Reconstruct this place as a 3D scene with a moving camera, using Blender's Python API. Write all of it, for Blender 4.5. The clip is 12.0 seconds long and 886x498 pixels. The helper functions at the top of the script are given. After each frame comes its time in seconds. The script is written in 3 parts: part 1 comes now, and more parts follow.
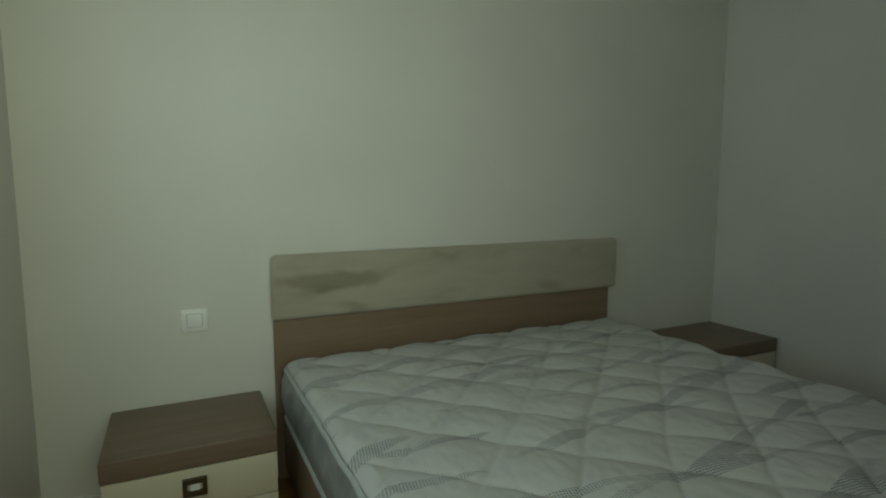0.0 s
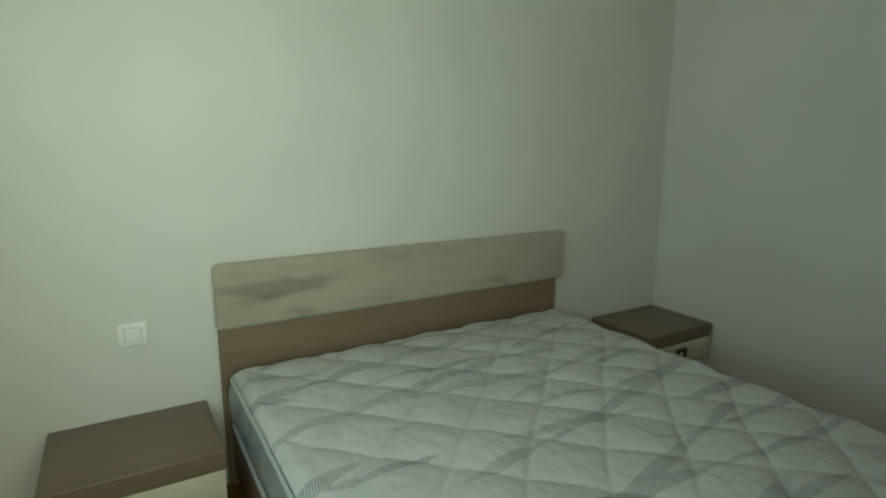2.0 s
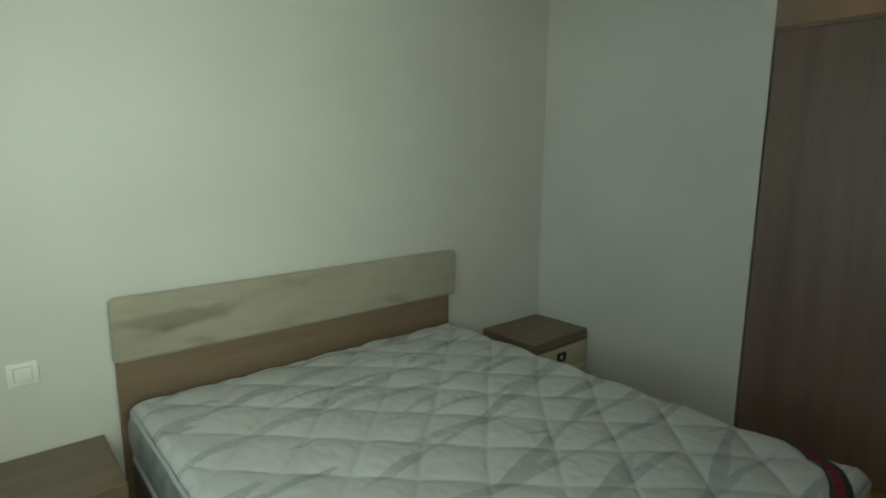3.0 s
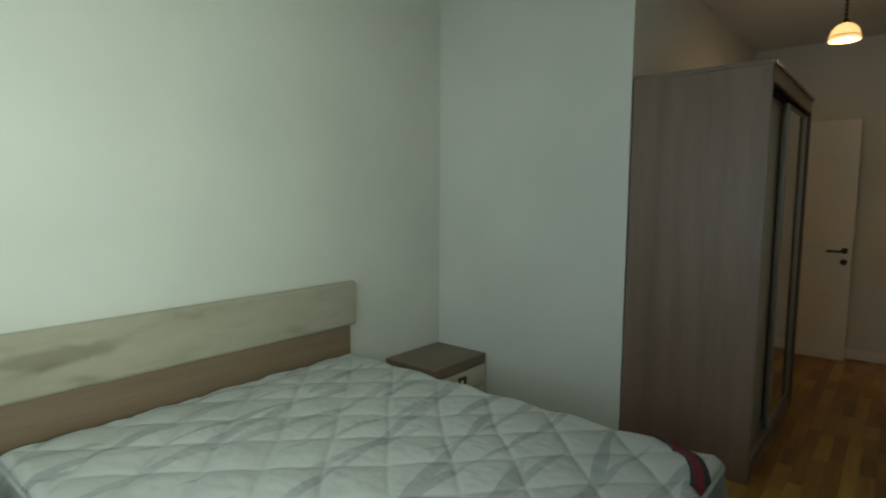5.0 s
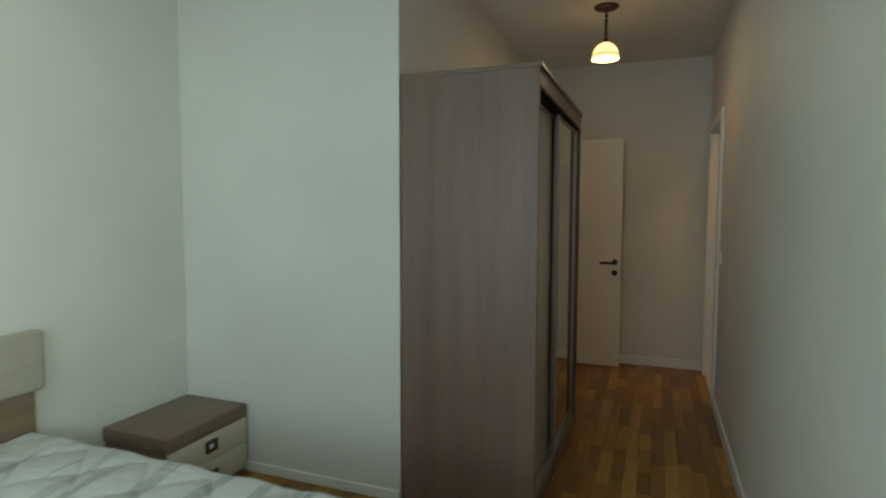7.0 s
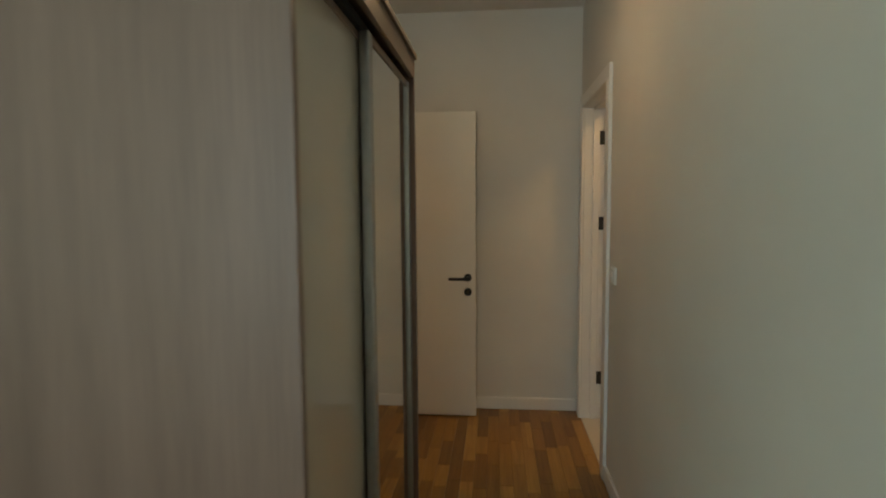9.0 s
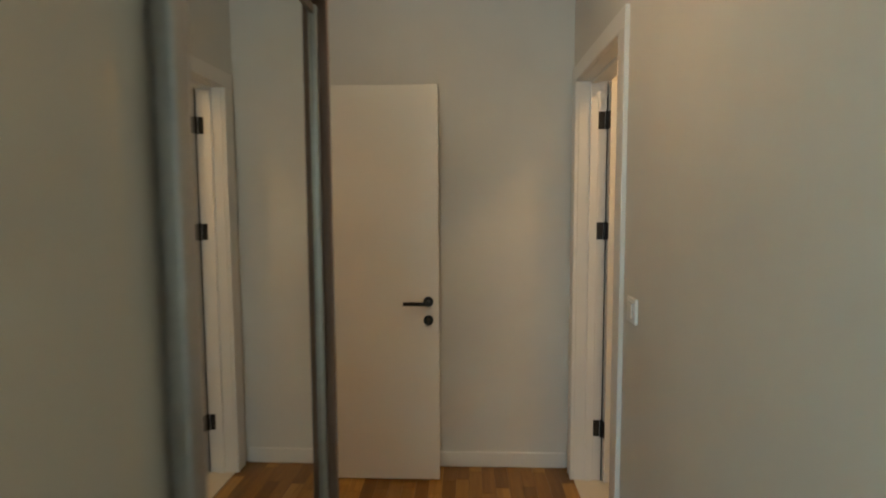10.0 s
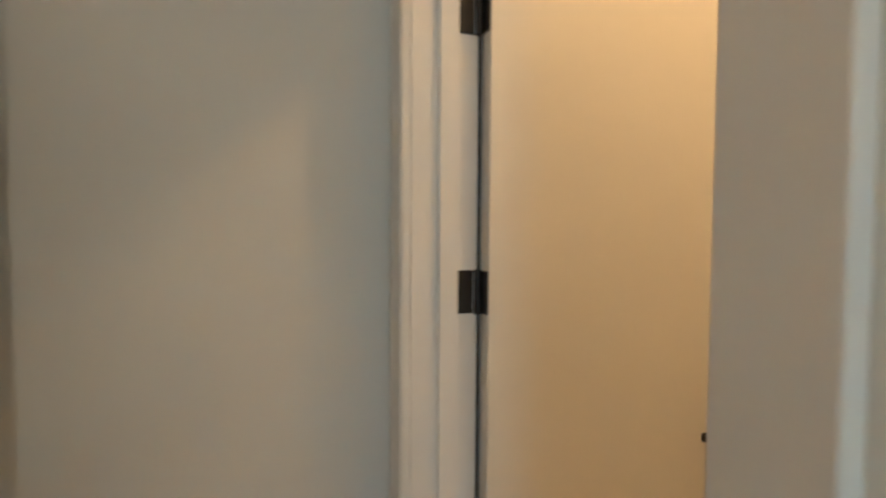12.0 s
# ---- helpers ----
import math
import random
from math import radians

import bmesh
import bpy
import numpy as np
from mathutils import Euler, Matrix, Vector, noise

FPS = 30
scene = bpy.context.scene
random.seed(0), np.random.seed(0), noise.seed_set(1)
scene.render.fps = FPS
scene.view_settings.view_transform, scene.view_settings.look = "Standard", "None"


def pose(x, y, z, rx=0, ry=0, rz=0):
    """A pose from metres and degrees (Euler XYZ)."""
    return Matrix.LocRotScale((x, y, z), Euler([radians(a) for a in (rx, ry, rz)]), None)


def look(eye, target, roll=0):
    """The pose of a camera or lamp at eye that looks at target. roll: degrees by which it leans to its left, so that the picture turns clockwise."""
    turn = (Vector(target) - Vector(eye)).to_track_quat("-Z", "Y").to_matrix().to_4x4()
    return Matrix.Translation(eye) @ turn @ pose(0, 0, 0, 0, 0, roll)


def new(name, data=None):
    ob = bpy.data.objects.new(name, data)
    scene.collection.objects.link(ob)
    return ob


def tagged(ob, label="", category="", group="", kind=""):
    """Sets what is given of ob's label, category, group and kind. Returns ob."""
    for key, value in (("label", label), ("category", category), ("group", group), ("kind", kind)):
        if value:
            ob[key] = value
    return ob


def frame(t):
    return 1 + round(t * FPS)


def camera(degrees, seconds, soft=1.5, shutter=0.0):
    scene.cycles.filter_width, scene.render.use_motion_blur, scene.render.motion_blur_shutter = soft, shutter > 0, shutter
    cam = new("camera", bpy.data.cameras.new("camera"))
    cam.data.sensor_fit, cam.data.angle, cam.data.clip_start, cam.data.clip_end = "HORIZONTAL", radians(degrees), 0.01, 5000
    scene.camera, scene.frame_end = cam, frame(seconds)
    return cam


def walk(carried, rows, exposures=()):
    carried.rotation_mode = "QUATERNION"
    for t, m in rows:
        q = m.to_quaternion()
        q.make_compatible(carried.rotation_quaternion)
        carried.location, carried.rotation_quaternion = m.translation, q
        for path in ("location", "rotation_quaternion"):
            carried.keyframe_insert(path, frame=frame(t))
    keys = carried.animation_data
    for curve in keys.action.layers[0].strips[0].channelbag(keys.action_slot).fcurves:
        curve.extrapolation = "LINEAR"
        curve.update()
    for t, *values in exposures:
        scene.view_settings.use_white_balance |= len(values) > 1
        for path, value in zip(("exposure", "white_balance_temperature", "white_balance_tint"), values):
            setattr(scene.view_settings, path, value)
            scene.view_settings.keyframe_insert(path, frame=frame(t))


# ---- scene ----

cam = camera(77.3, 12.0, soft=1.9, shutter=0.5)
PATH = [
    (0, (1.045, -2.264, 1.2), (1.911, -0.475, 0.974), 0.0),
    (0.5, (1.105, -2.187, 1.202), (1.991, -0.418, 0.909), -0.1),
    (1, (1.197, -2.126, 1.254), (2.101, -0.376, 0.911), -0.1),
    (1.5, (1.209, -2.16, 1.318), (2.116, -0.418, 0.945), -0.0),
    (2, (1.081, -2.231, 1.393), (2.084, -0.544, 1.01), 0.3),
    (2.5, (0.987, -2.328, 1.437), (2.179, -0.761, 1.083), 0.5),
    (3, (1.012, -2.413, 1.49), (2.294, -0.918, 1.146), 0.4),
    (5, (0.965, -2.513, 1.449), (2.497, -1.244, 1.247), 0.3),
    (5.5, (1.02, -2.519, 1.44), (2.66, -1.387, 1.272), 0.1),
    (6, (1.139, -2.543, 1.445), (2.866, -1.543, 1.303), 0.0),
    (6.5, (1.329, -2.513, 1.43), (3.133, -1.662, 1.292), 0.1),
    (7, (1.562, -2.488, 1.438), (3.425, -1.773, 1.299), 0.1),
    (9, (3.071, -2.337, 1.472), (5.055, -2.148, 1.309), -0.4),
    (9.5, (3.525, -2.33, 1.506), (5.513, -2.203, 1.336), -0.3),
    (10, (3.95, -2.349, 1.486), (5.941, -2.264, 1.318), -0.3),
    (10.5, (4.487, -2.362, 1.493), (6.479, -2.326, 1.326), -0.3),
    (11, (5.017, -2.386, 1.498), (7.01, -2.416, 1.339), -0.3),
    (11.5, (5.445, -2.503, 1.504), (7.424, -2.795, 1.347), 0.2),
    (12, (5.779, -2.636, 1.473), (7.676, -3.269, 1.382), 0.3),
]
EXPOSURES = [
    (0.0, -1.35, 6750, 9), (0.5, -1.1, 6750, 8), (1.5, -0.66, 6700, 7), (3.0, -0.70, 6650, 7), (5.0, -0.37, 6400, 8),
    (5.5, -0.34, 6350, 8), (6.5, 0.08, 6300, 9), (7.0, 0.26, 6200, 10), (9.0, 0.72, 6450, 10), (9.5, 0.90, 6450, 10), (10.0, 1.22, 6100, 10), (10.5, 1.36, 6150, 10),
    (11.0, 1.45, 6200, 11), (11.5, 1.45, 5900, 11), (12.0, 1.38, 5700, 11),
]

walk(cam, [(t, look(eye, target, roll)) for t, eye, target, roll in PATH], EXPOSURES)

# ---- world, sun and large lights ----
world = bpy.data.worlds.new("world")
scene.world = world
world.use_nodes = True
wt = world.node_tree
sky = wt.nodes.new("ShaderNodeTexSky")
sky.sky_type, sky.sun_disc = "NISHITA", False
sky.sun_elevation, sky.sun_rotation = radians(38), radians(10)
wt.links.new(sky.outputs[0], wt.nodes["Background"].inputs[0])
wt.nodes["Background"].inputs[1].default_value = 0.10

sun = bpy.data.lights.new("sun", "SUN")
sun.energy, sun.angle, sun.color = 3.0, radians(0.6), (1.0, 0.93, 0.82)
new("sun", sun).matrix_world = look((1.4, 8.0, 6.4), (0, 0, 0))


def lamp(name, kind, place, power, color, size=0.05, target=None, size_y=None):
    data = bpy.data.lights.new(name, kind)
    data.energy, data.color = power, color
    if kind == "AREA":
        data.shape, data.size, data.size_y = "RECTANGLE", size, size_y or size
    else:
        data.shadow_soft_size = size
    ob = new(name, data)
    ob.matrix_world = look(place, target) if target else Matrix.Translation(place)
    return ob


WARM = (1.0, 0.68, 0.38)
# added fill from an unseen back window, brightens the headboard wall
back_fill = lamp("back_window_daylight", "AREA", (1.25, -2.985, 1.60), 15.5, (0.84, 1.0, 0.74), 1.10, (1.30, -1.0, 1.50), 1.30)
back_fill.data.spread = radians(104)
lamp("side_window_daylight", "AREA", (0.50, -1.40, 1.55), 15.5, (0.74, 0.97, 1.0), 1.30, (2.5, -1.40, 1.30), 1.25)
lamp("pendant_bulb", "POINT", (5.45, -2.147, 2.428), 3.2, WARM, 0.03)
lamp("bathroom_bulb", "POINT", (6.24, -3.62, 2.62), 7.6, (1.0, 0.60, 0.25), 0.06)
lamp("left_room_bulb", "POINT", (5.9, -0.35, 2.5), 3.8, (1.0, 0.55, 0.22), 0.06)


# ---- materials ----
def material(name, rough=0.5, metal=0.0, spec=0.5):
    m = bpy.data.materials.new(name)
    m.use_nodes = True
    b = m.node_tree.nodes["Principled BSDF"]
    b.inputs["Roughness"].default_value = rough
    b.inputs["Metallic"].default_value = metal
    b.inputs["Specular IOR Level"].default_value = spec
    return m, m.node_tree, b


def node(nt, kind, links=(), **values):
    n = nt.nodes.new(kind)
    for key, value in values.items():
        n.inputs[key].default_value = value
    for key, socket in links:
        nt.links.new(socket, n.inputs[key])
    return n


def coords(nt, scale=(1, 1, 1), rand=False):
    """Object coordinates, stretched; with rand each object starts at a place of its own."""
    tc = nt.nodes.new("ShaderNodeTexCoord")
    out = tc.outputs["Object"]
    if rand:
        oi = nt.nodes.new("ShaderNodeObjectInfo")
        mul = node(nt, "ShaderNodeVectorMath")
        mul.operation = "SCALE"
        mul.inputs[0].default_value = (37.0, 21.0, 11.0)
        nt.links.new(oi.outputs["Random"], mul.inputs["Scale"])
        add = node(nt, "ShaderNodeVectorMath", [(0, out), (1, mul.outputs[0])])
        out = add.outputs[0]
    mp = node(nt, "ShaderNodeMapping", [("Vector", out)], Scale=scale)
    return mp.outputs[0]


def ramp(nt, fac, *stops):
    r = nt.nodes.new("ShaderNodeValToRGB")
    while len(r.color_ramp.elements) < len(stops):
        r.color_ramp.elements.new(0.5)
    for e, (p, c) in zip(r.color_ramp.elements, stops):
        e.position, e.color = p, (*c, 1)
    nt.links.new(fac, r.inputs[0])
    return r.outputs[0]


def bump(nt, b, height, strength, distance):
    n = node(nt, "ShaderNodeBump", [("Height", height)], Strength=strength, Distance=distance)
    nt.links.new(n.outputs[0], b.inputs["Normal"])


def painted(name, color, rough=0.6, var=0.04, grain=90, strength=0.15):
    m, nt, b = material(name, rough)
    v = coords(nt)
    big = node(nt, "ShaderNodeTexNoise", [("Vector", v)], Scale=1.7, Detail=4.0)
    fine = node(nt, "ShaderNodeTexNoise", [("Vector", v)], Scale=grain, Detail=3.0)
    lo = tuple(c * (1 - var) for c in color)
    hi = tuple(min(1, c * (1 + var)) for c in color)
    nt.links.new(ramp(nt, big.outputs[0], (0.3, lo), (0.7, hi)), b.inputs["Base Color"])
    bump(nt, b, fine.outputs[0], strength, 0.001)
    return m


def wooden(name, dark, light, axis, rough=0.45, rand=True):
    """Wood foil with streaked grain that runs along one axis."""
    m, nt, b = material(name, rough)
    long, cross = 0.9, 13.0
    scale = [cross, cross, cross]
    scale[axis] = long
    v = coords(nt, scale, rand)
    n1 = node(nt, "ShaderNodeTexNoise", [("Vector", v)], Scale=1.0, Detail=6.0, Roughness=0.62)
    scale2 = [220.0, 220.0, 220.0]
    scale2[axis] = 6.0
    n2 = node(nt, "ShaderNodeTexNoise", [("Vector", coords(nt, scale2, rand))], Scale=1.0, Detail=2.0)
    scale3 = [5.0, 5.0, 5.0]
    scale3[axis] = 0.5
    n3 = node(nt, "ShaderNodeTexNoise", [("Vector", coords(nt, scale3, rand))], Scale=1.0, Detail=2.0)
    mix = node(nt, "ShaderNodeMix", [("A", n1.outputs[0]), ("B", n2.outputs[0])], Factor=0.36)
    mix2 = node(nt, "ShaderNodeMix", [("A", mix.outputs[0]), ("B", n3.outputs[0])], Factor=0.35)
    nt.links.new(ramp(nt, mix2.outputs[0], (0.30, dark), (0.70, light)), b.inputs["Base Color"])
    bump(nt, b, n2.outputs[0], 0.12, 0.0006)
    return m


def parquet_wood():
    m, nt, b = material("oak_parquet_lacquer", 0.34)
    v = coords(nt, (1.5, 30, 30), True)
    n1 = node(nt, "ShaderNodeTexNoise", [("Vector", v)], Scale=1.0, Detail=5.0, Distortion=0.6)
    n2 = node(nt, "ShaderNodeTexNoise", [("Vector", coords(nt, (9, 260, 260), True))], Scale=1.0, Detail=2.0)
    oi = nt.nodes.new("ShaderNodeObjectInfo")
    geo = nt.nodes.new("ShaderNodeNewGeometry")
    add = node(nt, "ShaderNodeMath", [(0, oi.outputs["Random"]), (1, geo.outputs["Random Per Island"])])
    frac = node(nt, "ShaderNodeMath", [(0, add.outputs[0])])
    frac.operation = "FRACT"
    tone = ramp(nt, frac.outputs[0], (0.0, (0.205, 0.098, 0.016)), (0.3, (0.30, 0.150, 0.024)), (0.65, (0.40, 0.215, 0.037)), (1.0, (0.54, 0.32, 0.070)))
    grain = ramp(nt, n1.outputs[0], (0.3, (0.72, 0.66, 0.60)), (0.65, (1.0, 1.0, 1.0)))
    fine = ramp(nt, n2.outputs[0], (0.35, (0.85, 0.82, 0.8)), (0.6, (1.0, 1.0, 1.0)))
    mul = node(nt, "ShaderNodeMix", Factor=1.0)
    mul.data_type, mul.blend_type = "RGBA", "MULTIPLY"
    nt.links.new(tone, mul.inputs[6])
    nt.links.new(grain, mul.inputs[7])
    mul.inputs[0].default_value = 1.0
    mul2 = nt.nodes.new("ShaderNodeMix")
    mul2.data_type, mul2.blend_type = "RGBA", "MULTIPLY"
    mul2.inputs[0].default_value = 1.0
    nt.links.new(mul.outputs[2], mul2.inputs[6])
    nt.links.new(fine, mul2.inputs[7])
    nt.links.new(mul2.outputs[2], b.inputs["Base Color"])
    bump(nt, b, n2.outputs[0], 0.1, 0.0005)
    return m


def velvet():
    """Worn beige plush with darker stroke marks and stains."""
    m, nt, b = material("beige_plush", 0.95, 0, 0.2)
    v = coords(nt, (1.6, 3.0, 5.5))
    n1 = node(nt, "ShaderNodeTexNoise", [("Vector", v)], Scale=1.9, Detail=5.0, Distortion=0.7)
    n2 = node(nt, "ShaderNodeTexNoise", [("Vector", coords(nt))], Scale=420.0, Detail=2.0)
    base = ramp(nt, n1.outputs[0], (0.30, (0.33, 0.29, 0.225)), (0.40, (0.385, 0.345, 0.27)), (0.52, (0.42, 0.375, 0.30)), (0.75, (0.45, 0.405, 0.325)))
    # one long dark rubbed patch near the head of the bed's first half
    pos = nt.nodes.new("ShaderNodeTexCoord").outputs["Object"]
    warp = node(nt, "ShaderNodeTexNoise", [("Vector", coords(nt))], Scale=9.0, Detail=3.0)
    wv = node(nt, "ShaderNodeVectorMath", [(0, warp.outputs[1])])
    wv.operation = "SCALE"
    wv.inputs["Scale"].default_value = 0.09
    pv = node(nt, "ShaderNodeVectorMath", [(0, pos), (1, wv.outputs[0])])
    mp = node(nt, "ShaderNodeMapping", [("Vector", pv.outputs[0])])
    mp.inputs["Location"].default_value = (-1.66 * 3.4, 0.0, -0.866 * 21)
    mp.inputs["Scale"].default_value = (3.4, 0.0, 21.0)
    ln = node(nt, "ShaderNodeVectorMath", [(0, mp.outputs[0])])
    ln.operation = "LENGTH"
    mask = ramp(nt, ln.outputs["Value"], (0.55, (0.70, 0.69, 0.67)), (1.0, (1, 1, 1)))
    mul = nt.nodes.new("ShaderNodeMix")
    mul.data_type, mul.blend_type = "RGBA", "MULTIPLY"
    mul.inputs[0].default_value = 1.0
    nt.links.new(base, mul.inputs[6])
    nt.links.new(mask, mul.inputs[7])
    nt.links.new(mul.outputs[2], b.inputs["Base Color"])
    b.inputs["Sheen Weight"].default_value = 0.25
    bump(nt, b, n2.outputs[0], 0.3, 0.001)
    return m


def quilt():
    """White knitted mattress cover with swooping bands of small dark holes."""
    m, nt, b = material("quilted_mattress_knit", 0.85, 0, 0.2)
    tc = nt.nodes.new("ShaderNodeTexCoord").outputs["Object"]

    def swoosh(turn, scale, distortion, shift):
        rot = node(nt, "ShaderNodeMapping", [("Vector", tc)])
        rot.inputs["Rotation"].default_value = (0, 0, radians(turn))
        rot.inputs["Location"].default_value = (shift, shift * 0.7, 0)
        w = node(nt, "ShaderNodeTexWave", [("Vector", rot.outputs[0])], Scale=scale, Distortion=distortion, Detail=0.0)
        w.inputs["Detail Scale"].default_value = 1.0
        w.bands_direction = "Y"
        long = node(nt, "ShaderNodeMapping", [("Vector", rot.outputs[0])], Scale=(1.3, 5.0, 1.0))
        wide = node(nt, "ShaderNodeTexNoise", [("Vector", long.outputs[0])], Scale=2.4, Detail=0.0)
        spread = node(nt, "ShaderNodeMapRange", [("Value", wide.outputs[0])])
        for key, value in (("From Min", 0.30), ("From Max", 0.70), ("To Min", -0.13), ("To Max", 0.06)):
            spread.inputs[key].default_value = value
        add = node(nt, "ShaderNodeMath", [(0, w.outputs["Fac"]), (1, spread.outputs[0])])
        return ramp(nt, add.outputs[0], (0.895, (0, 0, 0)), (0.92, (1, 1, 1)))

    mx = node(nt, "ShaderNodeMath", [(0, swoosh(6, 1.75, 2.0, 0.0)), (1, swoosh(-12, 1.15, 2.4, 0.37))])
    mx.operation = "MAXIMUM"
    # rows of small holes, slightly sheared
    grid = node(nt, "ShaderNodeMapping", [("Vector", tc)])
    grid.inputs["Rotation"].default_value = (0, 0, radians(12))
    vor = node(nt, "ShaderNodeTexVoronoi", [("Vector", grid.outputs[0])], Scale=128.0, Randomness=0.12)
    vor.voronoi_dimensions = "2D"
    holes = ramp(nt, vor.outputs["Distance"], (0.26, (1, 1, 1)), (0.40, (0.14, 0.14, 0.14)))
    open_work = node(nt, "ShaderNodeMath", [(0, mx.outputs[0]), (1, holes)])
    open_work.operation = "MULTIPLY"
    faint = node(nt, "ShaderNodeTexNoise", [("Vector", tc)], Scale=5.5, Detail=1.0)
    worn = ramp(nt, faint.outputs[0], (0.40, (0.58, 0.58, 0.58)), (0.60, (1, 1, 1)))
    amount = node(nt, "ShaderNodeMath", [(0, open_work.outputs[0]), (1, worn)])
    amount.operation = "MULTIPLY"
    fine = node(nt, "ShaderNodeTexNoise", [("Vector", tc)], Scale=300.0, Detail=2.0)
    soil = node(nt, "ShaderNodeTexNoise", [("Vector", tc)], Scale=2.6, Detail=3.0)
    cloth = ramp(nt, soil.outputs[0], (0.35, (0.52, 0.515, 0.50)), (0.65, (0.57, 0.565, 0.55)))
    mix = nt.nodes.new("ShaderNodeMix")
    mix.data_type = "RGBA"
    nt.links.new(cloth, mix.inputs[6])
    mix.inputs[7].default_value = (0.17, 0.18, 0.20, 1)
    nt.links.new(amount.outputs[0], mix.inputs[0])
    nt.links.new(mix.outputs[2], b.inputs["Base Color"])
    relief = node(nt, "ShaderNodeMath", [(0, fine.outputs[0]), (1, vor.outputs["Distance"])])
    bump(nt, b, relief.outputs[0], 0.45, 0.0012)
    return m


def plain(name, color, rough=0.5, metal=0.0, spec=0.5, var=0.06, scale=30):
    m, nt, b = material(name, rough, metal, spec)
    n = node(nt, "ShaderNodeTexNoise", [("Vector", coords(nt))], Scale=scale, Detail=3.0)
    lo = tuple(c * (1 - var) for c in color)
    hi = tuple(min(1, c * (1 + var)) for c in color)
    nt.links.new(ramp(nt, n.outputs[0], (0.3, lo), (0.7, hi)), b.inputs["Base Color"])
    r = node(nt, "ShaderNodeMapRange", [("Value", n.outputs[0])])
    r.inputs["To Min"].default_value, r.inputs["To Max"].default_value = max(0, rough - 0.05), rough + 0.05
    nt.links.new(r.outputs[0], b.inputs["Roughness"])
    return m


def glowing(name, color, strength):
    m, nt, b = material(name)
    b.inputs["Base Color"].default_value = (*color, 1)
    b.inputs["Emission Color"].default_value = (*color, 1)
    b.inputs["Emission Strength"].default_value = strength
    return m


WALL = painted("warm_white_wall_paint", (0.72, 0.70, 0.66), 0.62)
CEILING = painted("white_ceiling_paint", (0.78, 0.76, 0.72), 0.8)
TRIM = painted("white_lacquered_trim", (0.84, 0.82, 0.79), 0.38, 0.015, 40, 0.05)
DOOR = painted("white_lacquered_door", (0.86, 0.84, 0.80), 0.42, 0.02, 60, 0.08)
WOOD_Z = wooden("greyish_oak_foil_upright", (0.136, 0.083, 0.062), (0.250, 0.161, 0.124), 2)
WOOD_X = wooden("greyish_oak_foil_lying", (0.128, 0.086, 0.059), (0.255, 0.180, 0.128), 0)
WOOD_BED = wooden("brown_oak_foil_lying", (0.160, 0.102, 0.066), (0.300, 0.205, 0.140), 0)
CREAM = plain("cream_gloss_lacquer", (0.62, 0.56, 0.44), 0.22, 0, 0.5, 0.02, 4)
PLUSH = velvet()
QUILT = quilt()
BORDER = plain("grey_mattress_border_under_film", (0.23, 0.25, 0.25), 0.35, 0, 0.5, 0.3, 14)
PIPING = plain("pale_grey_mattress_tape", (0.40, 0.42, 0.41), 0.6, 0, 0.3, 0.08, 60)
RED_TAPE = plain("burgundy_woven_tape", (0.20, 0.035, 0.05), 0.8, 0, 0.2, 0.2, 90)
DARK_TAPE = plain("charcoal_woven_tape", (0.055, 0.06, 0.065), 0.8, 0, 0.2, 0.2, 90)
ALU = plain("brushed_aluminium", (0.40, 0.40, 0.395), 0.44, 1.0, 0.5, 0.05, 50)
BLACK = plain("matt_black_metal", (0.012, 0.011, 0.010), 0.42, 0.0, 0.5, 0.2, 60)
# black that puts shade into the hinge gap and the upper track
SHADOW_GAP = plain("gap_shade_black", (0.01, 0.01, 0.01), 0.8)
BRONZE = plain("dark_bronze", (0.10, 0.075, 0.05), 0.35, 0.8)
GREY_STEEL = plain("satin_steel", (0.32, 0.30, 0.28), 0.4, 0.9)
PLASTIC = plain("white_plastic", (0.88, 0.87, 0.85), 0.3, 0, 0.5, 0.01, 10)
PLASTIC_SHADE = plain("shaded_plastic_seam", (0.58, 0.57, 0.55), 0.4)
PARQUET = parquet_wood()
JOINT = plain("dark_floor_joint", (0.05, 0.025, 0.012), 0.7)
TILE = plain("pale_bathroom_wall", (0.70, 0.66, 0.58), 0.35, 0, 0.5, 0.03, 3)
OUTSIDE = plain("sunlit_ground", (0.33, 0.30, 0.24), 0.9, 0, 0.2, 0.2, 0.4)
MIRROR, _nt, _b = material("mirror_silver", 0.012, 1.0)
_b.inputs["Base Color"].default_value = (0.70, 0.70, 0.66, 1)
BEIGE_GLASS, _nt, _b = material("beige_back_painted_glass", 0.014, 0, 0.5)
_b.inputs["Base Color"].default_value = (0.52, 0.45, 0.365, 1)
_b.inputs["Coat Weight"].default_value = 0.25
_b.inputs["Coat Roughness"].default_value = 0.02
GLASS, _nt, _b = material("window_glass", 0.0)
_b.inputs["Transmission Weight"].default_value = 1.0
_b.inputs["Base Color"].default_value = (0.97, 1.0, 0.99, 1)
OPAL, _nt, _b = material("opal_amber_glass", 0.3)
_b.inputs["Base Color"].default_value = (0.90, 0.66, 0.34, 1)
_b.inputs["Emission Color"].default_value = (1.0, 0.60, 0.22, 1)
_b.inputs["Emission Strength"].default_value = 1.6
BULB = glowing("lit_bulb", (1.0, 0.80, 0.45), 9)


